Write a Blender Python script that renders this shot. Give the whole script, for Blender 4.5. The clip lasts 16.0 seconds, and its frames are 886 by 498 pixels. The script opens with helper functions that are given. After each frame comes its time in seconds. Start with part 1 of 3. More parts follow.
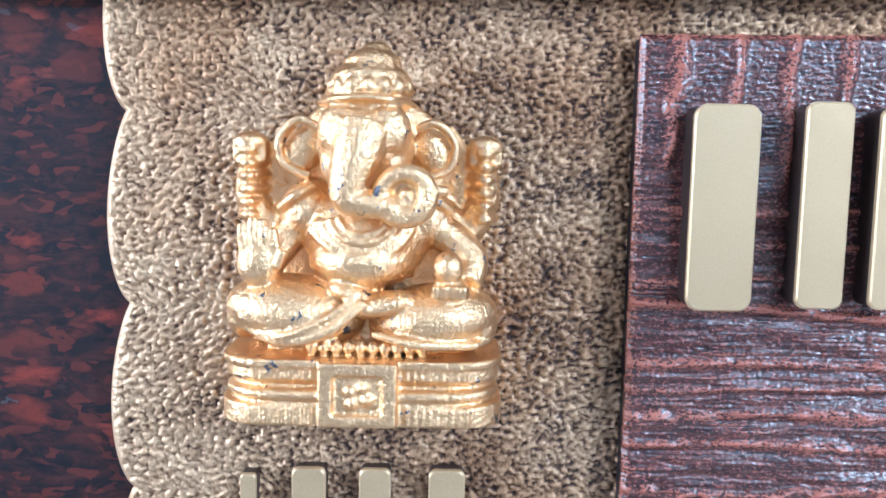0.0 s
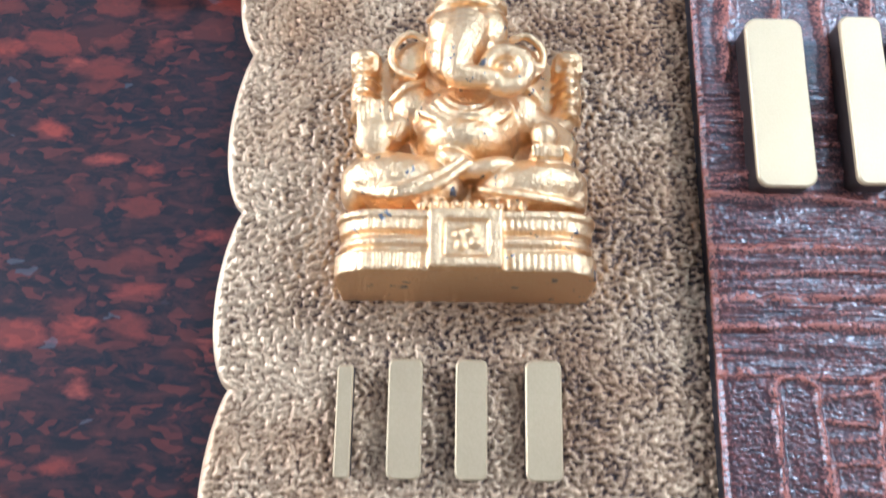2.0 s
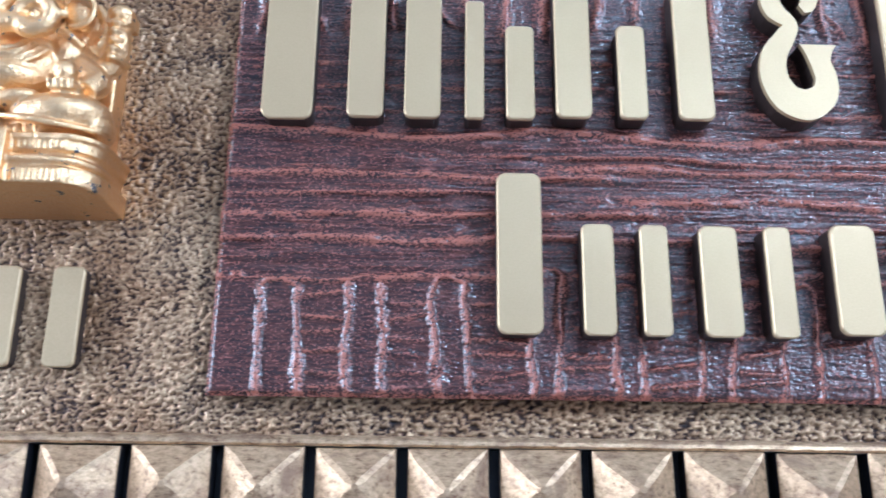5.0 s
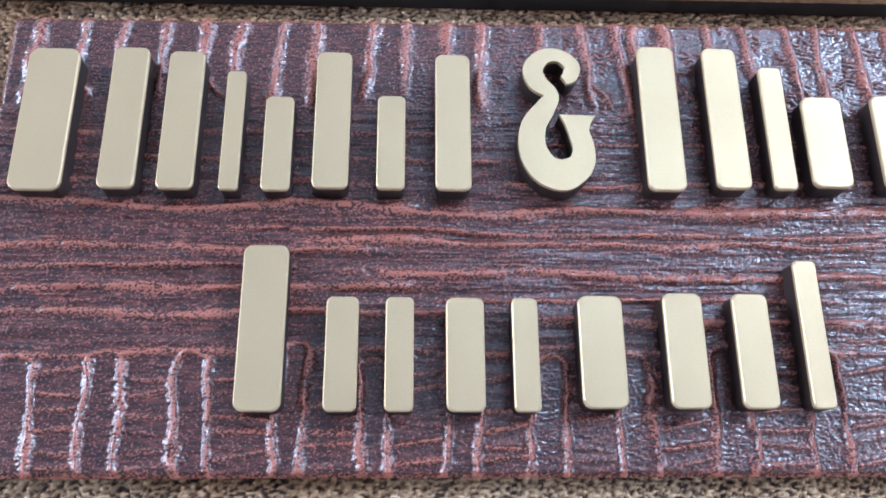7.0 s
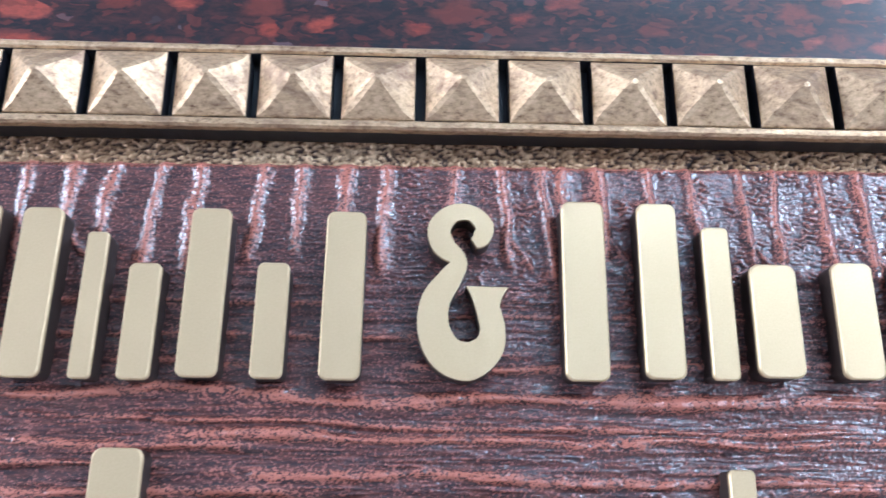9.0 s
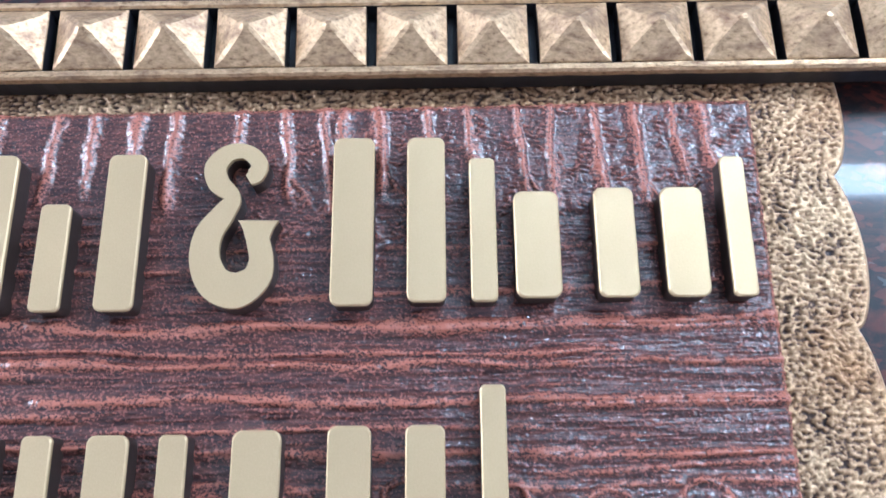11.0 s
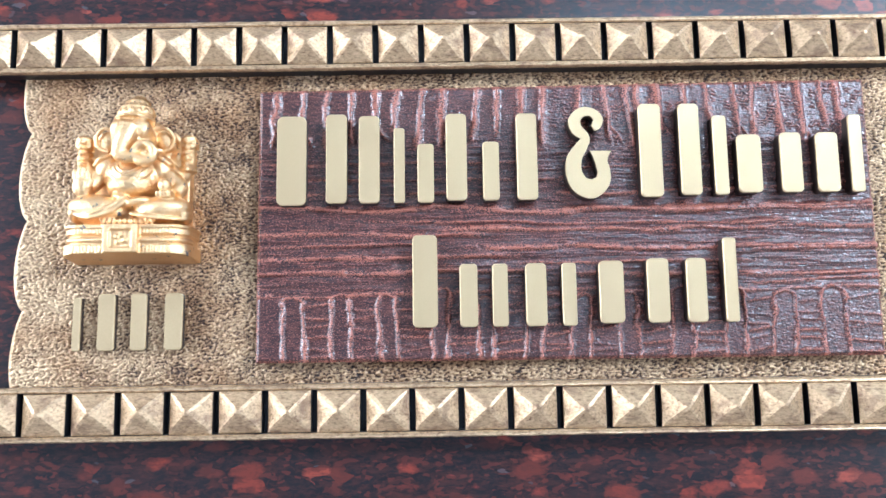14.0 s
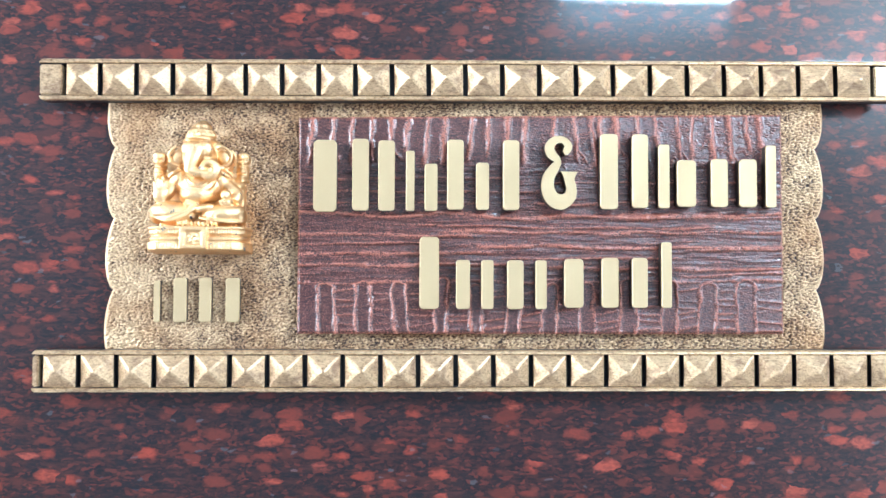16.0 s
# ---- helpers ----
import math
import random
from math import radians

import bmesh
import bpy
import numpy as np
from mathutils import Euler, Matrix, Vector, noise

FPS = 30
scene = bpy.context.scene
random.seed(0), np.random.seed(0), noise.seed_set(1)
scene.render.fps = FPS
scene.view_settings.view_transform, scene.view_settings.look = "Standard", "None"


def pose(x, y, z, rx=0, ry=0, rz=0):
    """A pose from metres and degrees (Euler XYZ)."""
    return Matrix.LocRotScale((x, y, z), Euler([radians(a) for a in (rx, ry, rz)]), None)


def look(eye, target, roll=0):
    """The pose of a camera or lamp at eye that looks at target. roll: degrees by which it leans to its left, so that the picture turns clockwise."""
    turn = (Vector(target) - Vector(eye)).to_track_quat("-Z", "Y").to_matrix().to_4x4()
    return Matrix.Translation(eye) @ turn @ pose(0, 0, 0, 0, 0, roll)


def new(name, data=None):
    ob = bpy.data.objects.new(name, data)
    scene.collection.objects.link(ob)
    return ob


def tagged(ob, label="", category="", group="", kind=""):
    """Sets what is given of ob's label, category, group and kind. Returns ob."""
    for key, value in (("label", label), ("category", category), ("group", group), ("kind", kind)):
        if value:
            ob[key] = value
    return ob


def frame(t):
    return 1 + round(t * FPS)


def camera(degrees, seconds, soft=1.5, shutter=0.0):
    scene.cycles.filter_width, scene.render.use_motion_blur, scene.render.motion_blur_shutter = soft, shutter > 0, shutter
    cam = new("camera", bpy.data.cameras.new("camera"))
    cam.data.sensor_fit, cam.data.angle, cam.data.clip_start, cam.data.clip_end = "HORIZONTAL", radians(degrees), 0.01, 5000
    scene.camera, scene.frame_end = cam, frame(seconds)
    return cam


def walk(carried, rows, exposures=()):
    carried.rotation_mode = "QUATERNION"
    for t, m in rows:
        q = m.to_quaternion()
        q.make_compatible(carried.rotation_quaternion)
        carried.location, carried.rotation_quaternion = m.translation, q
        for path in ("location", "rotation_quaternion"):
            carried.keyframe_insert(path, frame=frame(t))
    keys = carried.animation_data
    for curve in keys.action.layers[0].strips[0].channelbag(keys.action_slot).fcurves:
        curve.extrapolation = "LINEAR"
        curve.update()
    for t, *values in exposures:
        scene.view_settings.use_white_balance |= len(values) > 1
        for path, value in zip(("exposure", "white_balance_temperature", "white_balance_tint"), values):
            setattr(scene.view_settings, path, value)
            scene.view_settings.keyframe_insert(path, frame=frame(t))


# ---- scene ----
cam = camera(58.0, 16.0, shutter=0.35)
PATH = [
    (0, (-0.168, -0.217, 1.544), (-0.161, 1.772, 1.336), 1.2),
    (0.5, (-0.175, -0.219, 1.522), (-0.161, 1.78, 1.584), 0.9),
    (1, (-0.185, -0.226, 1.501), (-0.181, 1.75, 1.805), 0.6),
    (1.5, (-0.194, -0.226, 1.473), (-0.175, 1.722, 1.925), 0.7),
    (2, (-0.191, -0.227, 1.439), (-0.201, 1.709, 1.941), 0.9),
    (2.5, (-0.186, -0.23, 1.416), (-0.186, 1.705, 1.92), 1.0),
    (3, (-0.173, -0.238, 1.405), (-0.159, 1.695, 1.918), 0.9),
    (3.5, (-0.15, -0.245, 1.396), (-0.141, 1.675, 1.958), 1.2),
    (4, (-0.11, -0.25, 1.393), (-0.106, 1.668, 1.961), 1.3),
    (4.5, (-0.081, -0.254, 1.403), (-0.048, 1.671, 1.944), 1.0),
    (5, (-0.054, -0.254, 1.403), (-0.024, 1.669, 1.951), 0.7),
    (5.2, (-0.044, -0.253, 1.401), (-0.003, 1.668, 1.955), 0.6),
    (7.3, (0.015, -0.257, 1.421), (0.119, 1.633, 2.067), -0.3),
    (7.5, (0.015, -0.256, 1.43), (0.115, 1.636, 2.071), -0.1),
    (8, (0.017, -0.251, 1.443), (0.109, 1.642, 2.082), 0.2),
    (8.5, (0.03, -0.248, 1.46), (0.101, 1.651, 2.084), 0.7),
    (9, (0.051, -0.245, 1.481), (0.108, 1.662, 2.081), 0.9),
    (9.2, (0.061, -0.243, 1.482), (0.111, 1.662, 2.088), 0.7),
    (11.5, (0.128, -0.255, 1.44), (0.125, 1.665, 2.0), -1.0),
    (12, (0.127, -0.268, 1.419), (0.118, 1.666, 1.928), -1.6),
    (12.5, (0.098, -0.311, 1.417), (0.13, 1.641, 1.854), -2.1),
    (13, (0.046, -0.355, 1.407), (0.084, 1.605, 1.804), -2.0),
    (13.5, (-0.009, -0.416, 1.421), (0.039, 1.558, 1.739), -1.6),
    (14, (-0.028, -0.454, 1.427), (0.02, 1.527, 1.696), -0.8),
    (14.5, (-0.031, -0.485, 1.449), (0.026, 1.507, 1.617), -0.3),
    (15, (-0.034, -0.518, 1.458), (0.034, 1.476, 1.597), -0.0),
    (15.5, (-0.034, -0.545, 1.464), (0.035, 1.451, 1.568), 0.1),
    (16, (-0.038, -0.579, 1.466), (0.034, 1.419, 1.533), 0.2),
]
walk(cam, [(t, look(eye, target, roll)) for t, eye, target, roll in PATH],
     [(0, 0.07, 5220, 11), (2, 0.06, 5250, 11), (3.5, -0.03, 5220, 11), (4.5, -0.10, 5130, 11), (9, 0.18, 5360, 12),
      (12, 0.21, 5530, 12), (13, 0.40, 5560, 12), (13.5, 0.31, 5570, 10), (14.5, 0.42, 5590, 6), (16, 0.59, 5640, 3)])

# ---- world and light ----
world = bpy.data.worlds.new("sky")
scene.world = world
world.use_nodes = True
wn = world.node_tree.nodes
sky = wn.new("ShaderNodeTexSky")
sky.sky_type = "NISHITA"
sky.sun_disc = False
sky.sun_elevation, sky.sun_rotation = radians(48), radians(140)
wn["Background"].inputs["Strength"].default_value = 0.12
world.node_tree.links.new(sky.outputs[0], wn["Background"].inputs["Color"])


def daylight(name, x, y, z, wide, high, watts, toward, colour):
    """Sky light that comes in through an opening of the lobby."""
    lamp = bpy.data.lights.new(name, "AREA")
    lamp.shape, lamp.size, lamp.size_y, lamp.energy, lamp.color = "RECTANGLE", wide, high, watts, colour
    ob = new(name, lamp)
    ob.matrix_world = look((x, y, z), toward)
    return ob


BACK = -2.2          # the wall across the lobby
daylight("door_daylight", 2.30, BACK - 0.04, 1.05, 0.98, 2.04, 24, (2.30, 0.0, 1.05), (0.88, 0.93, 1.0))
daylight("window_daylight", 2.25, BACK - 0.04, 2.71, 0.98, 0.66, 92, (2.25, 0.0, 2.71), (0.84, 0.92, 1.0))
daylight("west_daylight", -2.24, -0.82, 1.90, 1.10, 1.30, 66, (0.0, -0.82, 1.90), (0.92, 0.95, 1.0))


# ---- material tools ----
def material(name, rough=0.5, metal=0.0):
    m = bpy.data.materials.new(name)
    m.use_nodes = True
    b = m.node_tree.nodes["Principled BSDF"]
    b.inputs["Roughness"].default_value, b.inputs["Metallic"].default_value = rough, metal
    return m, m.node_tree.nodes, m.node_tree.links, b


def coords(nodes, links, scale=(1, 1, 1)):
    tc = nodes.new("ShaderNodeTexCoord")
    mp = nodes.new("ShaderNodeMapping")
    mp.inputs["Scale"].default_value = scale
    links.new(tc.outputs["Object"], mp.inputs["Vector"])
    return mp.outputs["Vector"]


def noise_tex(nodes, links, vec, scale, detail=4.0, rough=0.55, distort=0.0):
    n = nodes.new("ShaderNodeTexNoise")
    n.inputs["Scale"].default_value, n.inputs["Detail"].default_value = scale, detail
    n.inputs["Roughness"].default_value, n.inputs["Distortion"].default_value = rough, distort
    links.new(vec, n.inputs["Vector"])
    return n


def ramp(nodes, links, fac, stops):
    r = nodes.new("ShaderNodeValToRGB")
    els = r.color_ramp.elements
    while len(els) < len(stops):
        els.new(0.5)
    for e, (p, c) in zip(els, stops):
        e.position, e.color = p, (*c, 1) if len(c) == 3 else c
    links.new(fac, r.inputs["Fac"])
    return r.outputs["Color"]


def mix(nodes, links, fac, a, b, blend="MIX"):
    m = nodes.new("ShaderNodeMix")
    m.data_type, m.blend_type = "RGBA", blend
    for val, sock in ((fac, m.inputs[0]), (a, m.inputs[6]), (b, m.inputs[7])):
        if isinstance(val, (int, float)):
            sock.default_value = val
        elif isinstance(val, tuple):
            sock.default_value = (*val, 1)
        else:
            links.new(val, sock)
    return m.outputs[2]


def bump(nodes, links, b, height, strength, dist):
    n = nodes.new("ShaderNodeBump")
    n.inputs["Strength"].default_value, n.inputs["Distance"].default_value = strength, dist
    links.new(height, n.inputs["Height"])
    links.new(n.outputs[0], b.inputs["Normal"])


def scalar(nodes, links, fac, lo, hi):
    r = nodes.new("ShaderNodeMapRange")
    r.inputs["To Min"].default_value, r.inputs["To Max"].default_value = lo, hi
    links.new(fac, r.inputs["Value"])
    return r.outputs[0]


# ---- materials ----
def make_granite():
    m, n, l, b = material("polished_red_granite", 0.07)
    v = coords(n, l, (1.0, 1.0, 2.0))
    warp = noise_tex(n, l, v, 70, 2)
    add = n.new("ShaderNodeMix")
    add.data_type, add.blend_type = "RGBA", "LINEAR_LIGHT"
    add.inputs[0].default_value = 0.007
    l.new(v, add.inputs[6]), l.new(warp.outputs["Color"], add.inputs[7])
    vec = add.outputs[2]
    vo = n.new("ShaderNodeTexVoronoi")
    vo.inputs["Scale"].default_value = 58
    l.new(vec, vo.inputs["Vector"])
    sep = n.new("ShaderNodeSeparateColor")
    l.new(vo.outputs["Color"], sep.inputs[0])
    # grain by grain: black, brown or red feldspar, each of its own size
    grain = ramp(n, l, sep.outputs[0], [(0.0, (0.008, 0.009, 0.013)), (0.36, (0.013, 0.011, 0.014)), (0.50, (0.055, 0.017, 0.014)),
                                        (0.66, (0.16, 0.030, 0.019)), (0.86, (0.32, 0.050, 0.028)), (1.0, (0.36, 0.072, 0.044))])
    size = n.new("ShaderNodeMath")
    size.operation = "ADD"
    l.new(vo.outputs["Distance"], size.inputs[0])
    l.new(scalar(n, l, sep.outputs[1], -0.10, 0.14), size.inputs[1])
    ragged = noise_tex(n, l, v, 150, 5, 0.7)
    edge = n.new("ShaderNodeMath")
    edge.operation = "ADD"
    l.new(size.outputs[0], edge.inputs[0])
    l.new(scalar(n, l, ragged.outputs["Fac"], -0.34, 0.34), edge.inputs[1])
    inside = ramp(n, l, edge.outputs[0], [(0.0, (1, 1, 1)), (0.34, (1, 1, 1)), (0.56, (0, 0, 0)), (1.0, (0, 0, 0))])
    streak = noise_tex(n, l, coords(n, l, (0.45, 1.0, 2.6)), 90, 4, 0.6)
    ground = ramp(n, l, streak.outputs["Fac"], [(0.38, (0.005, 0.007, 0.011)), (0.54, (0.015, 0.010, 0.012)), (0.66, (0.062, 0.021, 0.018))])
    c = mix(n, l, inside, ground, grain)
    big = noise_tex(n, l, v, 9, 3)
    c = mix(n, l, scalar(n, l, big.outputs["Fac"], 0.0, 0.30), c, (0.014, 0.013, 0.017))
    mott = noise_tex(n, l, vec, 190, 5, 0.7)
    c = mix(n, l, ramp(n, l, mott.outputs["Fac"], [(0.46, (0, 0, 0)), (0.66, (0.7, 0.7, 0.7))]), c, (0.075, 0.022, 0.017))
    fine = n.new("ShaderNodeTexVoronoi")
    fine.inputs["Scale"].default_value = 260
    l.new(vec, fine.inputs["Vector"])
    fsep = n.new("ShaderNodeSeparateColor")
    l.new(fine.outputs["Color"], fsep.inputs[0])
    c = mix(n, l, ramp(n, l, fsep.outputs[0], [(0.0, (0, 0, 0)), (0.74, (0, 0, 0)), (0.86, (0.55, 0.55, 0.55)), (1, (0.7, 0.7, 0.7))]), c, (0.13, 0.028, 0.019))
    c = mix(n, l, ramp(n, l, fsep.outputs[1], [(0.0, (0, 0, 0)), (0.993, (0, 0, 0)), (0.996, (0.35, 0.35, 0.35)), (1, (0.35, 0.35, 0.35))]), c, (0.14, 0.14, 0.16))
    l.new(c, b.inputs["Base Color"])
    rub = noise_tex(n, l, v, 14, 5)
    l.new(scalar(n, l, rub.outputs["Fac"], 0.30, 0.42), b.inputs["Roughness"])
    b.inputs["Coat Weight"].default_value, b.inputs["Coat Roughness"].default_value = 0.6, 0.04
    b.inputs["Specular IOR Level"].default_value = 0.32
    return m


def make_hammered():
    """Antique gold over black: the gold sits on the raised relief, the black stays in the hollows."""
    m, n, l, b = material("hammered_antique_gold", 0.42, 0.55)
    at = n.new("ShaderNodeAttribute")
    at.attribute_name = "relief"
    v = coords(n, l)
    fine = noise_tex(n, l, v, 900, 3)
    mth = n.new("ShaderNodeMath")
    mth.operation = "ADD"
    l.new(at.outputs["Fac"], mth.inputs[0])
    l.new(scalar(n, l, fine.outputs["Fac"], -0.16, 0.16), mth.inputs[1])
    c = ramp(n, l, mth.outputs[0], [(0.18, (0.022, 0.020, 0.024)), (0.37, (0.11, 0.066, 0.046)), (0.53, (0.42, 0.268, 0.152)), (0.82, (0.82, 0.585, 0.350))])
    tone = noise_tex(n, l, v, 22, 4)
    patch = ramp(n, l, tone.outputs["Fac"], [(0.40, (0, 0, 0)), (0.62, (0.8, 0.8, 0.8))])
    c = mix(n, l, patch, c, (0.60, 0.46, 0.36), "MULTIPLY")
    l.new(c, b.inputs["Base Color"])
    l.new(scalar(n, l, fine.outputs["Fac"], 0.30, 0.55), b.inputs["Roughness"])
    bump(n, l, b, fine.outputs["Fac"], 0.6, 0.0007)
    return m


def make_wood():
    """Dark lacquered wood look with copper paint dry-brushed over the raised lines."""
    m, n, l, b = material("carved_dark_wood", 0.34)
    at = n.new("ShaderNodeAttribute")
    at.attribute_name = "relief"
    v = coords(n, l, (0.40, 1.0, 1.0))
    grain = noise_tex(n, l, coords(n, l, (0.16, 1.0, 1.0)), 900, 4, 0.65)
    cloud = noise_tex(n, l, v, 60, 4)
    dark = ramp(n, l, grain.outputs["Fac"], [(0.40, (0.010, 0.006, 0.009)), (0.55, (0.098, 0.030, 0.024)), (0.72, (0.27, 0.098, 0.074))])
    dark = mix(n, l, scalar(n, l, cloud.outputs["Fac"], 0.0, 0.7), dark, (0.052, 0.016, 0.013))
    brush = noise_tex(n, l, v, 420, 4)
    mth = n.new("ShaderNodeMath")
    mth.operation = "ADD"
    l.new(at.outputs["Fac"], mth.inputs[0])
    l.new(scalar(n, l, brush.outputs["Fac"], -0.26, 0.22), mth.inputs[1])
    even = coords(n, l, (0.7, 1.0, 1.0))
    stipple = noise_tex(n, l, even, 1450, 2, 0.55)
    dots = n.new("ShaderNodeMath")
    dots.operation = "ADD"
    l.new(mth.outputs[0], dots.inputs[0])
    l.new(scalar(n, l, stipple.outputs["Fac"], -1.75, 1.75), dots.inputs[1])
    k = ramp(n, l, dots.outputs[0], [(0.22, (0, 0, 0)), (0.46, (0.92, 0.92, 0.92))])
    copper = mix(n, l, ramp(n, l, at.outputs["Fac"], [(0.10, (0, 0, 0)), (0.42, (1, 1, 1))]), (0.30, 0.108, 0.084), (0.47, 0.162, 0.108))
    c = mix(n, l, k, dark, copper)
    l.new(c, b.inputs["Base Color"])
    l.new(scalar(n, l, brush.outputs["Fac"], 0.22, 0.44), b.inputs["Roughness"])
    l.new(scalar(n, l, k, 1.0, 0.15), b.inputs["Coat Weight"])      # lacquer in the hollows, dull paint on the ridges
    b.inputs["Coat Roughness"].default_value = 0.17
    bump(n, l, b, mix(n, l, 0.35, grain.outputs["Fac"], stipple.outputs["Fac"]), 0.42, 0.0008)
    return m


def make_rail_gold():
    m, n, l, b = material("brushed_antique_gold", 0.36, 0.55)
    v = coords(n, l, (0.55, 1, 1))
    info = n.new("ShaderNodeObjectInfo")
    off = n.new("ShaderNodeVectorMath")
    off.operation = "ADD"
    l.new(v, off.inputs[0])
    l.new(info.outputs["Random"], off.inputs[1])
    scratch = noise_tex(n, l, off.outputs[0], 700, 5, 0.7)
    stain = noise_tex(n, l, off.outputs[0], 110, 5, 0.65, 0.6)
    c = ramp(n, l, scratch.outputs["Fac"], [(0.31, (0.19, 0.100, 0.055)), (0.45, (0.54, 0.360, 0.202)), (0.70, (0.78, 0.555, 0.335))])
    c = mix(n, l, ramp(n, l, stain.outputs["Fac"], [(0.50, (0, 0, 0)), (0.68, (0.75, 0.75, 0.75))]), c, (0.20, 0.110, 0.070))
    l.new(c, b.inputs["Base Color"])
    l.new(scalar(n, l, stain.outputs["Fac"], 0.29, 0.48), b.inputs["Roughness"])
    bump(n, l, b, scratch.outputs["Fac"], 0.35, 0.0006)
    return m


def make_letter_gold():
    m, n, l, b = material("satin_champagne_gold", 0.45, 0.45)
    v = coords(n, l)
    g = noise_tex(n, l, v, 2200, 2)
    s = noise_tex(n, l, v, 60, 3)
    c = mix(n, l, g.outputs["Fac"], (0.56, 0.402, 0.216), (0.68, 0.508, 0.290))
    l.new(c, b.inputs["Base Color"])
    l.new(scalar(n, l, s.outputs["Fac"], 0.36, 0.52), b.inputs["Roughness"])
    bump(n, l, b, g.outputs["Fac"], 0.12, 0.0002)
    return m


def make_statue_gold():
    m, n, l, b = material("bright_gold_leaf", 0.27, 1.0)
    v = coords(n, l)
    g = noise_tex(n, l, v, 900, 4)
    chip = noise_tex(n, l, v, 170, 5, 0.7)
    c = mix(n, l, g.outputs["Fac"], (0.88, 0.52, 0.225), (0.95, 0.70, 0.41))
    worn = ramp(n, l, chip.outputs["Fac"], [(0.0, (0, 0, 0)), (0.635, (0, 0, 0)), (0.655, (1, 1, 1)), (1, (1, 1, 1))])
    c = mix(n, l, worn, c, (0.16, 0.17, 0.20))
    l.new(c, b.inputs["Base Color"])
    l.new(scalar(n, l, chip.outputs["Fac"], 0.26, 0.46), b.inputs["Roughness"])
    bump(n, l, b, mix(n, l, 0.5, g.outputs["Fac"], chip.outputs["Fac"]), 0.8, 0.0012)
    return m


def make_plain(name, colour, rough, spread=0.12, scale=30):
    m, n, l, b = material(name, rough)
    v = coords(n, l)
    g = noise_tex(n, l, v, scale, 6)
    c = mix(n, l, g.outputs["Fac"], tuple(x * (1 - spread) for x in colour), tuple(min(1, x * (1 + spread)) for x in colour))
    l.new(c, b.inputs["Base Color"])
    bump(n, l, b, g.outputs["Fac"], 0.1, 0.001)
    return m


GRANITE, HAMMERED, WOOD = make_granite(), make_hammered(), make_wood()
RAIL_GOLD, LETTER_GOLD, STATUE_GOLD = make_rail_gold(), make_letter_gold(), make_statue_gold()
BLACK_PAINT = make_plain("black_patina", (0.012, 0.012, 0.016), 0.45, 0.4, 400)
DARK_CORE = make_plain("dark_brown_core", (0.035, 0.022, 0.018), 0.5, 0.3, 300)
PAINT = make_plain("grey_wall_paint", (0.36, 0.38, 0.42), 0.8)
PALE_PAINT = make_plain("pale_blue_wall_paint", (0.35, 0.385, 0.435), 0.8)
CEILING_WHITE = make_plain("white_ceiling_paint", (0.68, 0.69, 0.70), 0.8)
FLOOR_STONE = make_plain("pale_stone_floor", (0.55, 0.52, 0.50), 0.3, 0.12, 8)


# ---- mesh tools ----
def mesh_object(name, verts, faces, mat, parent=None, smooth=True, relief=None):
    me = bpy.data.meshes.new(name)
    me.from_pydata([tuple(v) for v in verts], [], [tuple(f) for f in faces])
    me.materials.append(mat)
    if smooth:
        me.polygons.foreach_set("use_smooth", [True] * len(me.polygons))
    if relief is not None:
        a = me.attributes.new("relief", "FLOAT", "POINT")
        a.data.foreach_set("value", np.asarray(relief, dtype=np.float32))
    me.update()
    ob = new(name, me)
    ob.parent = parent
    return ob


def part(name, bm, mat, parent=None, label="", smooth=False):
    me = bpy.data.meshes.new(name)
    bmesh.ops.recalc_face_normals(bm, faces=bm.faces[:])
    bm.to_mesh(me)
    bm.free()
    me.materials.append(mat)
    if smooth:
        me.polygons.foreach_set("use_smooth", [True] * len(me.polygons))
    ob = new(name, me)
    ob.parent = parent
    return tagged(ob, label)


def box_bm(x0, x1, y0, y1, z0, z1, bevel=0.0):
    bm = bmesh.new()
    bmesh.ops.create_cube(bm, size=1, matrix=Matrix.LocRotScale(((x0 + x1) / 2, (y0 + y1) / 2, (z0 + z1) / 2), None, (x1 - x0, y1 - y0, z1 - z0)))
    if bevel:
        bmesh.ops.bevel(bm, geom=bm.edges[:], offset=bevel, segments=2, affect="EDGES")
    return bm


def field(nx, nz, wide, high, low, top, stretch_x=1.0, stretch_z=1.0, seed=1):
    """A random field on a grid, band-limited to wavelengths between low and top metres, about -1 to 1."""
    rng = np.random.default_rng(seed)
    f = np.fft.rfft2(rng.standard_normal((nz, nx)))
    kz = np.fft.fftfreq(nz, high / nz)[:, None] * stretch_z
    kx = np.fft.rfftfreq(nx, wide / nx)[None, :] * stretch_x
    k = np.sqrt(kx ** 2 + kz ** 2)
    g = np.fft.irfft2(f * np.exp(-(k * low) ** 2) * (1 - np.exp(-(k * top) ** 2)), s=(nz, nx))
    return g / (2.0 * g.std())


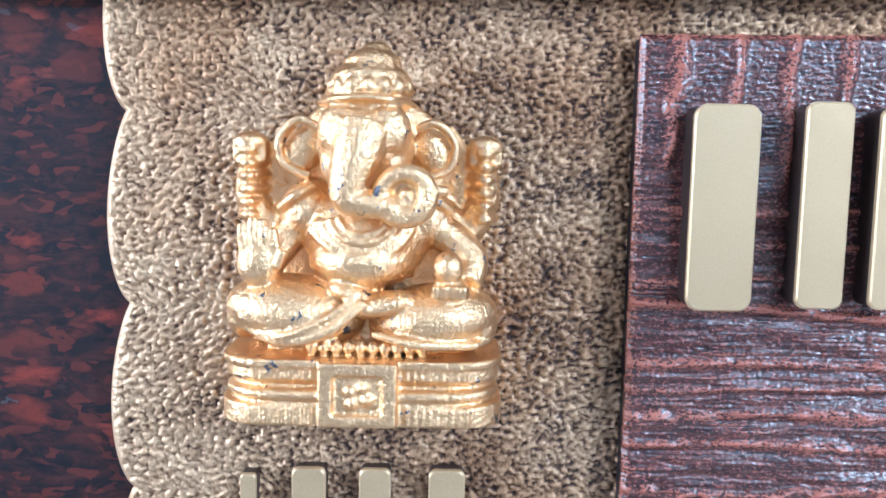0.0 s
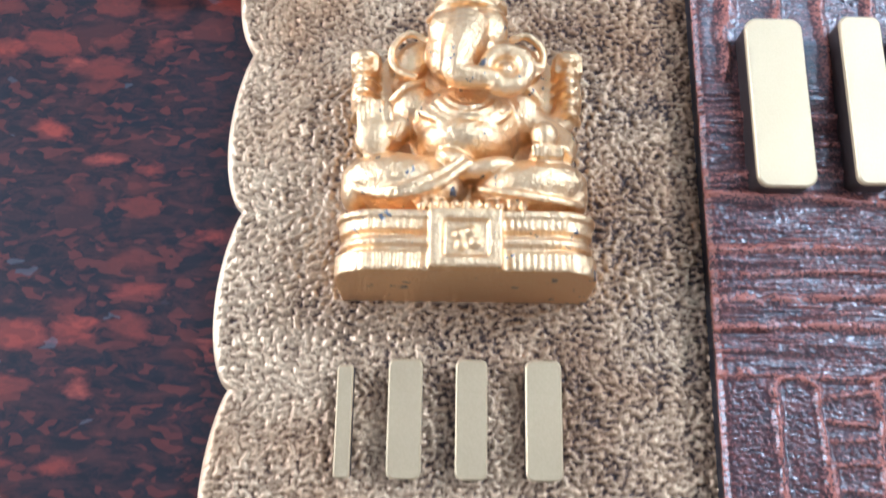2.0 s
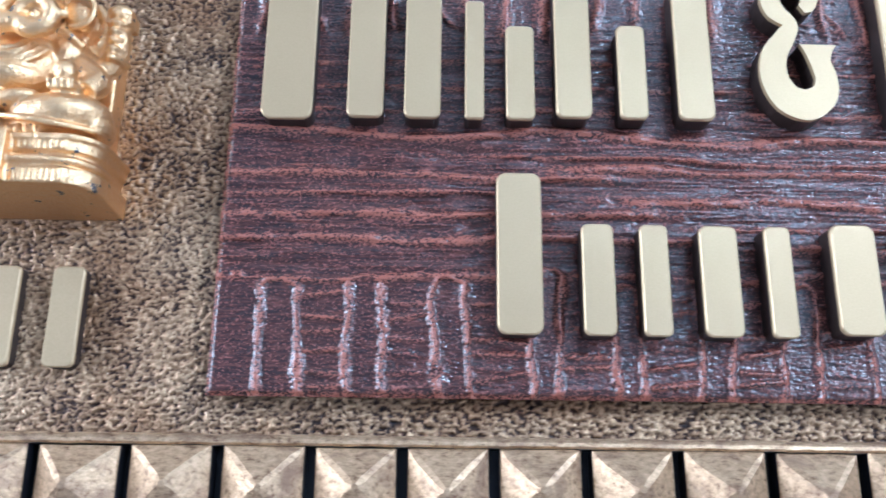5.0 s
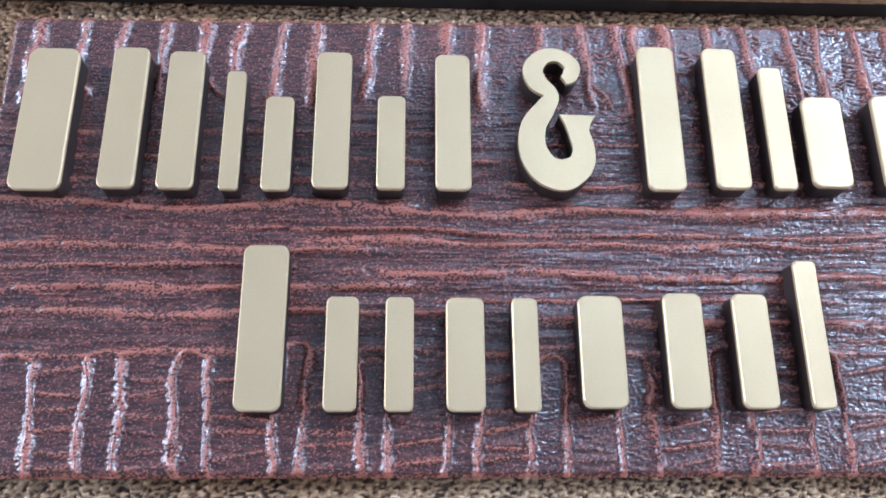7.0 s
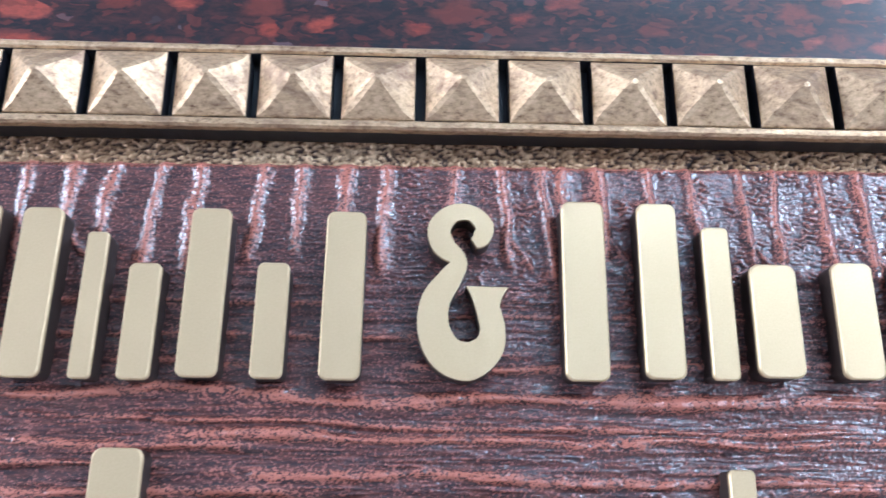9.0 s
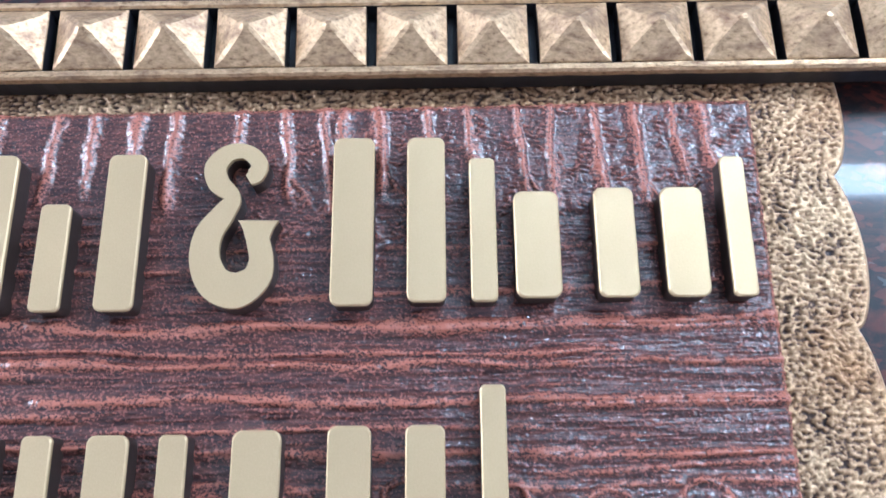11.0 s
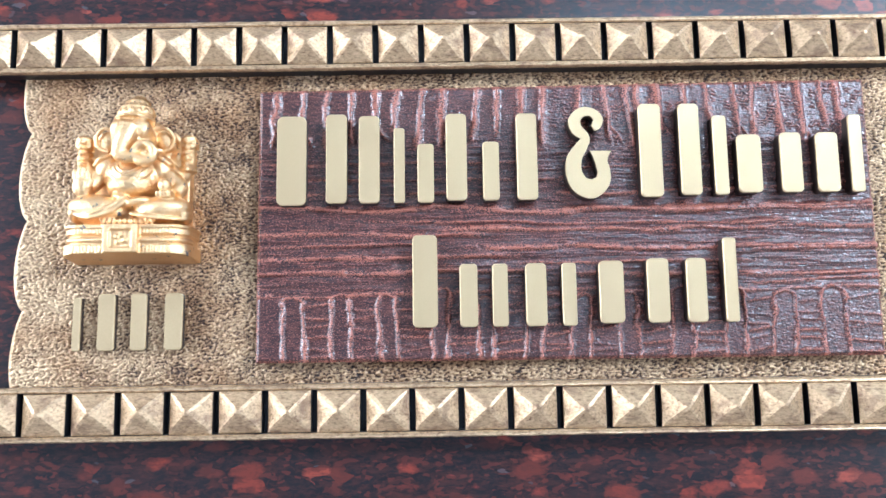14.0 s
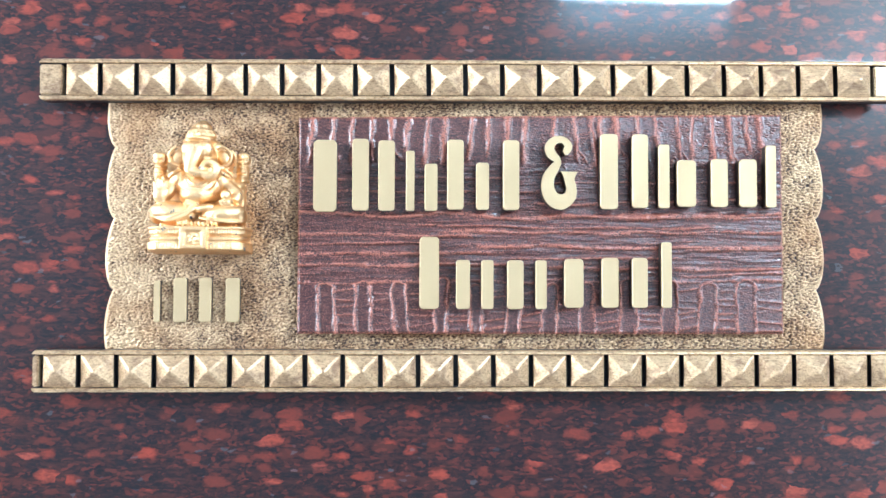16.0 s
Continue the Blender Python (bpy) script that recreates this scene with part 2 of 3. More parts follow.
def slab(name, X, Y, Z, back, mat, parent=None, relief=None):
    """A sheet given as a grid of points, closed by a rim and a flat back at y = back."""
    nz, nx = X.shape
    idx = np.arange(nz * nx).reshape(nz, nx)
    verts = np.stack([X, Y, Z], -1).reshape(-1, 3)
    quads = np.stack([idx[:-1, :-1], idx[:-1, 1:], idx[1:, 1:], idx[1:, :-1]], -1).reshape(-1, 4)
    loop = np.concatenate([idx[0, :-1], idx[:-1, -1], idx[-1, :0:-1], idx[:0:-1, 0]])
    rim = verts[loop].copy()
    rim[:, 1] = back
    n0 = len(verts)
    ring = np.arange(n0, n0 + len(loop))
    nxt, rnxt = np.roll(loop, -1), np.roll(ring, -1)
    sides = np.stack([loop, ring, rnxt, nxt], -1)
    faces = [tuple(q) for q in np.concatenate([quads, sides]).tolist()] + [tuple(ring[::-1].tolist())]
    rel = None if relief is None else np.concatenate([relief.ravel(), np.full(len(loop), 0.25)])
    return mesh_object(name, np.concatenate([verts, rim]).tolist(), faces, mat, parent, True, rel)


# ---- the lobby ----
def wall_with_openings(name, label, along, at, thick, a0, a1, z0, z1, holes, paint=None):
    """A wall of given thickness along x or y, pierced by holes (a, b, low, high)."""
    cuts_a = sorted({a0, a1, *[v for h in holes for v in h[:2]]})
    cuts_z = sorted({z0, z1, *[v for h in holes for v in h[2:]]})
    bm = bmesh.new()
    for p, q in zip(cuts_a, cuts_a[1:]):
        for r, s in zip(cuts_z, cuts_z[1:]):
            ma, mz = (p + q) / 2, (r + s) / 2
            if any(h[0] < ma < h[1] and h[2] < mz < h[3] for h in holes):
                continue
            lo, hi = (p, at, r), (q, at + thick, s)
            if along == "y":
                lo, hi = (at, p, r), (at + thick, q, s)
            c = [(u + w) / 2 for u, w in zip(lo, hi)]
            d = [w - u for u, w in zip(lo, hi)]
            bmesh.ops.create_cube(bm, size=1, matrix=Matrix.LocRotScale(c, None, d))
    bmesh.ops.remove_doubles(bm, verts=bm.verts[:], dist=1e-5)
    return tagged(part(name, bm, paint or PAINT), label, "wall", kind="structure")


HIGH = 3.15
granite = part("wall_north", box_bm(-2.3, 3.0, 0.0, 0.15, 0.0, HIGH), GRANITE)
tagged(granite, "polished dark granite wall with red flecks, mirror-like", "wall", kind="structure")
wall_with_openings("wall_south", "plain pale painted wall with a doorway and a high window", "x", BACK - 0.12, 0.12, -2.3, 3.0, 0.0, HIGH,
                   [(1.80, 2.80, 0.0, 2.1), (1.75, 2.75, 2.37, 3.05)], PALE_PAINT)
wall_with_openings("wall_west", "plain pale painted wall with a wide window opening", "y", -2.3, 0.1, BACK, 0.0, 0.0, HIGH, [(-1.39, -0.25, 1.23, 2.57)])
wall_with_openings("wall_east", "plain pale painted wall", "y", 2.9, 0.1, BACK, 0.0, 0.0, HIGH, [])
tagged(part("floor", box_bm(-2.3, 3.0, BACK - 0.12, 0.15, -0.1, -0.002), FLOOR_STONE), "pale stone floor", "floor", kind="structure")
tagged(part("ceiling", box_bm(-2.3, 3.0, BACK - 0.12, 0.15, HIGH + 0.002, HIGH + 0.12), CEILING_WHITE), "plain white ceiling", "ceiling", kind="structure")

# ---- the tube lamps of the lobby, seen in the granite's polish ----
def make_tube_glow(strength):
    glow = bpy.data.materials.new("tube_glow")
    glow.use_nodes = True
    gb = glow.node_tree.nodes["Principled BSDF"]
    gb.inputs["Emission Color"].default_value, gb.inputs["Emission Strength"].default_value = (0.72, 0.90, 1.0, 1), strength
    return glow


WALL_TUBE, HUNG_TUBE = make_tube_glow(170.0), make_tube_glow(26.0)


def tube_lamp(x0, x1, y, z, label, rods=0.0):
    """A lit tube in its batten, on the wall behind it or hung from the ceiling on two rods."""
    base = new("tube_lamp")
    base.matrix_world = pose((x0 + x1) / 2, y, z)
    half = (x1 - x0) / 2
    part("housing", box_bm(-half - 0.03, half + 0.03, 0.001, 0.032, -0.018, 0.018, 0.004), PAINT, base)
    for s in (-1, 1):
        part("end_cap", box_bm(s * (half + 0.012) - 0.012, s * (half + 0.012) + 0.012, 0.030, 0.070, -0.017, 0.017, 0.005), PAINT, base)
        if rods:
            bm = bmesh.new()
            bmesh.ops.create_cone(bm, cap_ends=True, segments=12, radius1=0.0015, radius2=0.0015, depth=rods, matrix=pose(s * half * 0.8, 0.016, 0.017 + rods / 2))
            part("rod", bm, PAINT, base, "thin grey hanging rod", True)
    bm = bmesh.new()
    bmesh.ops.create_cone(bm, cap_ends=True, segments=24, radius1=0.014, radius2=0.014, depth=2 * half, matrix=pose(0, 0.050, 0, 0, 90, 0))
    part("tube", bm, HUNG_TUBE if rods else WALL_TUBE, base, "glowing cool white tube", True)
    return tagged(base, label, "lamp", "tube lamps of the lobby")


tube_lamp(0.463, 1.070, BACK, 2.446, "white tube lamp switched on, fixed to the painted wall")
tube_lamp(0.455, 0.675, -0.48, 1.732, "short white tube lamp switched on, hung on thin rods", HIGH - 1.732 - 0.015)

# ---- the nameplate's backing plate ----
def scallop(z):
    """0 at the cusps, 1 on the crown of each lobe of the cut edge."""
    s = np.power(np.mod((1.5565 - z) / 0.0505, 1.0), 1.25)
    return np.power(np.clip(4 * s * (1 - s), 0, 1), 0.62)


PLATE_Y, GRANITE_Y = -0.0085, 0.0
PZ0, PZ1 = 1.392, 1.614


def backing_plate():
    nx, nz = 900, 390
    u = np.linspace(0, 1, nx)[None, :]
    z = np.linspace(PZ0, PZ1, nz)[:, None]
    left, right = -0.2500 - 0.0058 * scallop(z), 0.2540 + 0.0064 * scallop(z)
    X = left + (right - left) * u
    Z = z + 0.008 * (X + 0.25) * (z - PZ0) / (PZ1 - PZ0)
    wide, high = 0.515, PZ1 - PZ0
    tall = field(nx, nz, wide, high, 0.0014, 0.0042, 1.35, 0.85, 3)
    flat = field(nx, nz, wide, high, 0.0013, 0.0042, 1.9, 0.8, 4)
    blend = field(nx, nz, wide, high, 0.03, 0.15, 1, 1, 5) + (X + 0.17) / 0.06
    k = 1 / (1 + np.exp(-2.2 * blend))
    h = tall * (1 - k) + flat * k
    h = np.tanh(1.05 * h + 0.55 * field(nx, nz, wide, high, 0.0007, 0.0020, 1.2, 1.0, 6))
    # distance to the cut edge, for the filed-down rim
    d = np.minimum(X - left, right - X)
    edge = np.exp(-(d / 0.0016) ** 2)
    Y = PLATE_Y - 0.0009 * h * (1 - edge) + 0.0016 * np.exp(-(d / 0.0009) ** 2)
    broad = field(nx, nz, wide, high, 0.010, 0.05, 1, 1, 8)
    gold_and_shade = 0.03 + 0.13 * np.exp(-((X + 0.255) / 0.050) ** 2) + 0.08 * np.exp(-((X - 0.262) / 0.022) ** 2) - 0.03 * np.exp(-((Z - 1.470) / 0.016) ** 2)     # more gold towards both ends; shade below the figurine painted as less gold
    relief = np.clip(0.52 + 0.32 * h + 0.09 * broad + gold_and_shade + 0.5 * edge, 0, 1)
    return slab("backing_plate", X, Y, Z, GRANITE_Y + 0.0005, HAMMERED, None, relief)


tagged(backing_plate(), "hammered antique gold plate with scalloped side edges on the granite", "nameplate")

# ---- the carved panel ----
PANEL_Y = -0.0165


TOP_LINES = (-.1093, -.0953, -.0812, -.0679, -.0545, -.0419, -.0280, -.0165, .0030, .0150, .0285, .0404, .0606, .0750, .0877, .0941, .1050, .1210, .1330, .1490,
             .1605, .1747, .1870, .1990, .2081)
TONGUES = ((-.0995, .0058), (-.0736, .0052), (-.0477, .0050), (-.0190, .0042), (.0055, .0042), (.0323, .0047), (.0580, .0049), (.0838, .0052), (.1139, .0056), (.1431, .0053),
           (.1708, .0062), (.1988, .0068))


def carved_panel():
    nx, nz = 1000, 460
    u, v = np.linspace(0, 1, nx)[None, :], np.linspace(0, 1, nz)[:, None]
    x0, x1, high = -0.1196, 0.2258, 0.1525
    wide = x1 - x0
    X = x0 + (x1 - x0) * u + 0 * v
    zt, zb = 1.5772 + 0.0055 * u, 1.4252 + 0 * u
    Z = zb + (zt - zb) * v
    xs, zs = u * wide, v * high
    rng = random.Random(7)
    wob = lambda s, seed, sx=1.0, sz=1.0: field(nx, nz, wide, high, s, 4 * s, sx, sz, seed)
    step = lambda d, w: 1 / (1 + np.exp(-np.clip(d / w, -40, 40)))
    ridge = lambda d, w: np.exp(-(d / w) ** 2)
    h = np.zeros((nz, nx))
    wx, wz = wob(0.007, 11, 1.0, 2.0) * 0.0011, wob(0.010, 12, 5.0, 1.0) * 0.0013
    rough_edge = 1 + 0.3 * np.clip(wob(0.002, 13), -1, 1)
    long_edge = 1 + 0.35 * np.clip(wob(0.003, 17, 6.0, 1.0), -1, 1)
    worn = np.clip(0.9 + 0.35 * wob(0.006, 18), 0.35, 1.2)
    # hollows between the long lines: shallow flutes that catch the light
    flute = wob(0.0042, 19, 9.0, 1.0)
    # uprights that hang from the top edge, some with a forked foot
    for k, x in enumerate(TOP_LINES):
        end, lean, w = rng.uniform(0.76, 0.84), rng.uniform(-0.10, 0.02) if x < 0.05 else rng.uniform(0.0, 0.14), rng.uniform(0.0015, 0.0021)
        c = xs - (x - x0) - 0.8 * wx - lean * (high - zs)
        h = np.maximum(h, ridge(c, w * (0.55 + 0.45 * rough_edge)) * step(v - end, 0.010) * rng.uniform(0.75, 0.95))
        if k % 3 == 1:
            fork = ridge(c + 0.6 * (zs - (end + 0.06) * high), 0.0011 * rough_edge) * step(v - end + 0.01, 0.008) * step(end + 0.06 - v, 0.008)
            h = np.maximum(h, 0.7 * fork)
    # hatched strips between the hanging lines towards one end
    hatch = np.clip(0.6 + 1.1 * np.sin(2 * np.pi * (zs + 0.35 * wz) / 0.0021 + 3.0 * wob(0.004, 20)), 0, 1)
    strips = np.clip(wob(0.007, 21, 1.0, 1.0) * 2.2 - 0.1, 0, 1) * step(v - 0.66, 0.03) * step(u - 0.50, 0.05)
    h = np.maximum(h, 0.42 * hatch * strips)
    # long wavering lines: height, start, end, strength, rise along the way
    for vz, u0, u1, w, bend in ((0.553, -0.1, 1.1, 1.15, 0.020), (0.455, -0.1, 0.36, 0.9, 0.004), (0.368, -0.1, 0.40, 1.0, 0.0), (0.317, -0.1, 0.45, 1.0, 0.0), (0.418, -0.1, 0.30, 0.5, 0.0),
                                (0.498, 0.18, 0.86, 0.7, 0.018), (0.470, 0.30, 1.1, 0.9, 0.012), (0.520, 0.62, 1.1, 0.8, -0.010), (0.404, 0.34, 1.1, 1.2, 0.012), (0.345, 0.42, 0.80, 0.6, 0.0),
                                (0.300, 0.48, 1.1, 1.0, 0.008), (0.372, 0.80, 1.1, 0.9, -0.010), (0.268, 0.78, 1.1, 0.7, 0.0), (0.234, -0.1, 0.30, 0.8, 0.0), (0.238, 0.30, 1.1, 0.6, 0.0),
                                (0.660, 0.02, 0.50, 0.55, 0.010), (0.715, 0.0, 0.46, 0.5, 0.0), (0.625, 0.48, 1.0, 0.8, 0.030), (0.690, 0.50, 0.98, 0.5, 0.0), (0.600, 0.0, 0.40, 0.6, 0.0)):
        band = step(u - u0, 0.012) * step(u1 - u, 0.012)
        way = vz * high + bend * high * np.sin(3.1 * u + 5 * vz) + 0.8 * wz * (0.4 + 1.1 * abs(np.sin(9 * vz)))
        h = np.maximum(h, ridge(zs - way, 0.00125 * (0.4 + 0.6 * w) * long_edge) * band * min(1, 0.45 + 0.5 * w) * worn)
    # fine lines between them
    comb = wob(0.0009, 14, 26.0, 1.0)
    mid = step(v - 0.23, 0.01) * step(0.78 - v, 0.03)
    h = np.maximum(h, np.clip(0.42 * comb - 0.06, 0, 0.6) * mid)
    # tongues with rounded heads along the foot, short strokes between them
    foot = step(0.232 - v, 0.006)
    for i, (x, w) in enumerate(TONGUES):
        x = x - x0
        head = rng.uniform(0.225, 0.262) * high
        lean = rng.uniform(-0.10, 0.10)
        dx = (xs - x - 0.9 * wx - lean * (zs - 0.5 * head)) / w
        dz = np.clip((zs - (head - 0.75 * w)) / (0.75 * w), 0, 3)
        rr = np.sqrt(dx ** 2 + dz ** 2)
        line = ridge((rr - 1) * w, 0.00115 * rough_edge) * (zs < head + 0.003)
        h = np.where(rr < 1, h * 0.12, h)
        h = np.maximum(h, line * 0.85 * worn)
        nxt = TONGUES[i + 1] if i + 1 < len(TONGUES) else (0.2330, 0.005)
        a, b = x + w + 0.0010, nxt[0] - x0 - nxt[1] - 0.0010
        inx = step(xs - a, 0.0005) * step(b - xs, 0.0005)
        for k in range(6):
            zc, sl = (0.012 + 0.034 * k + rng.uniform(0, 0.018)) * high, rng.uniform(-0.10, 0.20)
            h = np.maximum(h, ridge(zs - zc - sl * (xs - a) - 0.4 * wz, 0.0008 * rough_edge) * inx * foot * rng.uniform(0.25, 0.7))
    h = np.clip(h, 0, 1)
    d = np.minimum(np.minimum(xs, wide - xs), np.minimum(zs, high - zs))
    grain = wob(0.0006, 16, 5.0, 1.0)
    pebble = wob(0.0007, 22, 1.6, 1.0)
    Y = PANEL_Y - 0.0017 * h - 0.00068 * flute * mid - 0.00012 * grain - 0.00010 * pebble + 0.0014 * np.exp(-(d / 0.0010) ** 2)
    relief = np.clip(0.70 * h + 0.05 * grain + 0.12 * pebble + 0.05 * flute * mid + 0.42 * np.exp(-(d / 0.0013) ** 2), 0, 1)
    base = new("carved_panel")
    base.matrix_world = pose(0, 0, 0)
    slab("carved_face", X, Y, Z, PANEL_Y + 0.0026, WOOD, base, relief)
    part("backing_board", box_bm(x0 + 0.0005, x1 - 0.0005, PANEL_Y + 0.0026, PLATE_Y + 0.0004, 1.4257, 1.5768, 0.0002), BLACK_PAINT, base, "black painted backing board")
    return base


tagged(carved_panel(), "dark reddish brown carved panel with copper-brushed grain lines", "panel")


# ---- the studded rails ----
def stud_mesh(wide, tall, seed):
    """A square foot with a low pyramid on it: four flat facets, with narrow rubbed ridges between them."""
    rng = random.Random(seed)
    foot, rise, soft = -0.0064, 0.0092, 0.0011
    ox, oz = rng.uniform(-0.06, 0.06), rng.uniform(-0.06, 0.06)
    levels = (1.0, 0.975, 0.80, 0.60, 0.40, 0.22, 0.08)
    verts, faces = [], []
    for lv, d in enumerate(levels):
        for side in range(4):
            a = side * math.pi / 2
            keep = 0.99 if d > 0.97 else max(1 - soft / (0.0105 * d), 0.4)
            for t in (-keep, -keep * 0.35, keep * 0.35, keep):
                lift = 0.0 if abs(t) < keep * 0.9 else -0.00003
                px, pz = d * (math.cos(a) - t * math.sin(a)), d * (math.sin(a) + t * math.cos(a))
                px, pz = px + ox * (1 - d), pz + oz * (1 - d)
                jit = lambda q: rng.uniform(-q, q)
                y = foot - rise * (1 - d) + (0.0002 if lv == 0 else 0.0) - lift + jit(0.00003)
                verts.append((px * wide / 2 + jit(0.00007), y, pz * tall / 2 + jit(0.00007)))
    m = 16
    for lv in range(len(levels) - 1):
        for k in range(m):
            faces.append((lv * m + k, lv * m + (k + 1) % m, (lv + 1) * m + (k + 1) % m, (lv + 1) * m + k))
    faces.append(tuple(range((len(levels) - 1) * m, len(levels) * m)))
    tops = len(faces)
    base = len(verts)
    verts += [(verts[k][0], 0.0, verts[k][2]) for k in range(m)]
    faces += [(k, base + k, base + (k + 1) % m, (k + 1) % m) for k in range(m)]
    me = bpy.data.meshes.new("stud")
    me.from_pydata(verts, [], faces)
    me.materials.append(RAIL_GOLD)
    me.materials.append(BLACK_PAINT)
    for k, p in enumerate(me.polygons):                   # the flanks in the grooves are black
        p.material_index = 1 if k >= tops else 0
        p.use_smooth = False
    me.update()
    return me


def rail(name, label, x_left, x_right, z, tilt, first, pitch, grow, count, seed):
    """A bar with two raised lips and a black channel between them, in which the studs sit."""
    base = new(name)
    base.matrix_world = pose(0, 0, z, 0, -tilt, 0)
    half, back, floor_y, lip_y = 0.0144, -0.0087, -0.0132, -0.0206
    # profile, going round from the back's top edge; z and y
    prof = [(half - 0.0008, back), (half, back - 0.001), (half, lip_y + 0.0034), (half, lip_y + 0.001), (half - 0.0007, lip_y), (half - 0.0014, lip_y + 0.0002), (half - 0.0024, lip_y),
            (half - 0.0031, lip_y + 0.0008), (half - 0.0036, floor_y), (-half + 0.0036, floor_y), (-half + 0.0031, lip_y + 0.0008), (-half + 0.0024, lip_y),
            (-half + 0.0014, lip_y + 0.0002), (-half + 0.0007, lip_y), (-half, lip_y + 0.001), (-half, lip_y + 0.0034), (-half, back - 0.001), (-half + 0.0008, back)]
    rng = random.Random(seed)
    cols, n = 150, len(prof)
    verts, faces = [], []
    wob = [rng.uniform(-1, 1) for _ in range(cols * 2)]
    for c in range(cols):
        t = c / (cols - 1)
        for k, (pz, py) in enumerate(prof):
            x = x_left + (x_right - x_left) * t
            if c in (0, cols - 1):                       # the ends are cut back at their corners
                x += (0.0030 if c == 0 else -0.0030) * (abs(pz) / half) ** 6
            o = 0.00016 * wob[c + (cols if pz < 0 else 0)]
            verts.append((x, py + 0.6 * o, pz + o))
    for c in range(cols - 1):
        for k in range(n):
            faces.append((c * n + k, (c + 1) * n + k, (c + 1) * n + (k + 1) % n, c * n + (k + 1) % n))
    faces += [tuple(range(n))[::-1], tuple(range((cols - 1) * n, cols * n))]
    body = mesh_object("bar", verts, faces, RAIL_GOLD, base, False)
    body.data.materials.append(BLACK_PAINT)
    for p in body.data.polygons:                          # the channel and the flanks are painted black
        flank = abs(p.normal.z) > 0.9 and p.center.y > lip_y + 0.0035
        if flank or all(abs(body.data.vertices[i].co.y - floor_y) < 0.0005 for i in p.vertices):
            p.material_index = 1
    # closing blocks at both ends of the channel
    gap = 0.0033
    groove = lambda i: first + pitch * i + grow * i * i      # the grooves stand a little wider towards one end
    for a, b in ((x_left + 0.0008, first), (groove(count) + gap, x_right - 0.0008)):
        bm = box_bm(a, b, lip_y + 0.0010, floor_y - 0.0002, -half + 0.0038, half - 0.0038, 0.0009)
        part("end_block", bm, RAIL_GOLD, base)
    usual = pitch + grow * count - gap
    kinds = [stud_mesh(usual, 0.0222, seed * 10 + k) for k in range(4)]
    for i in range(count):
        s = new("stud", kinds[rng.randrange(4)])
        s.parent = base
        a, c = groove(i) + gap, groove(i + 1)
        turn = 180 if rng.random() < 0.5 else 0
        s.matrix_basis = pose((a + c) / 2, floor_y - 0.0001, rng.uniform(-0.0002, 0.0002), 0, rng.uniform(-0.5, 0.5) + turn, 0) @ Matrix.Diagonal(((c - a) / usual, 1, 1, 1))
    return tagged(base, label, "moulding", "studded rails of the nameplate")


rail("studded_rail", "antique gold bar of pyramid studs along the plate's top", -0.2990, 0.3090, 1.6041, 0.55, -0.2830, 0.02470, 0.00006, 22, 1)
rail("studded_rail", "antique gold bar of pyramid studs along the plate's bottom", -0.3000, 0.3140, 1.3996, 0.0, -0.2950, 0.02544, 0.00004, 23, 2)


# ---- the raised gold bars and the ampersand ----
EDGE = 0.0016          # thickness of the gold face on its dark core


def prism(outline, y0, y1, soft=0.0):
    """A flat plate of the given outline between two depths; soft rounds its front edge."""
    bm = bmesh.new()
    m = len(outline)
    cx, cz = sum(p[0] for p in outline) / m, sum(p[1] for p in outline) / m
    rows = [[bm.verts.new((x, y0, z)) for x, z in outline], [bm.verts.new((x, y1 + soft, z)) for x, z in outline]]
    if soft:
        rows.append([bm.verts.new((x - math.copysign(soft, x - cx), y1, z - math.copysign(soft, z - cz))) for x, z in outline])
    for p, q in zip(rows, rows[1:]):
        for i in range(m):
            bm.faces.new((p[i], p[(i + 1) % m], q[(i + 1) % m], q[i]))
    bm.faces.new(rows[0][::-1])
    bm.faces.new(rows[-1])
    return bm


def bar(x0, x1, z0, z1, back, front, label, group):
    w, h = (x1 - x0) / 2, (z1 - z0) / 2
    r, ring = min(w, h) * 0.42, []
    for cx, cz, a0 in ((w - r, h - r, 0), (-w + r, h - r, 90), (-w + r, -h + r, 180), (w - r, -h + r, 270)):
        for k in range(7):
            a = radians(a0 + 15 * k)
            ring.append((cx + r * math.cos(a), cz + r * math.sin(a)))
    base = new("raised_bar")
    base.matrix_world = pose((x0 + x1) / 2, back, (z0 + z1) / 2)
    part("core", prism([(x * 0.985, z * 0.992) for x, z in ring], 0.0, front - back + EDGE), DARK_CORE, base, "dark brown core")
    part("face", prism(ring, front - back + EDGE, front - back, 0.0004), LETTER_GOLD, base)
    return tagged(base, label, "lettering", group)


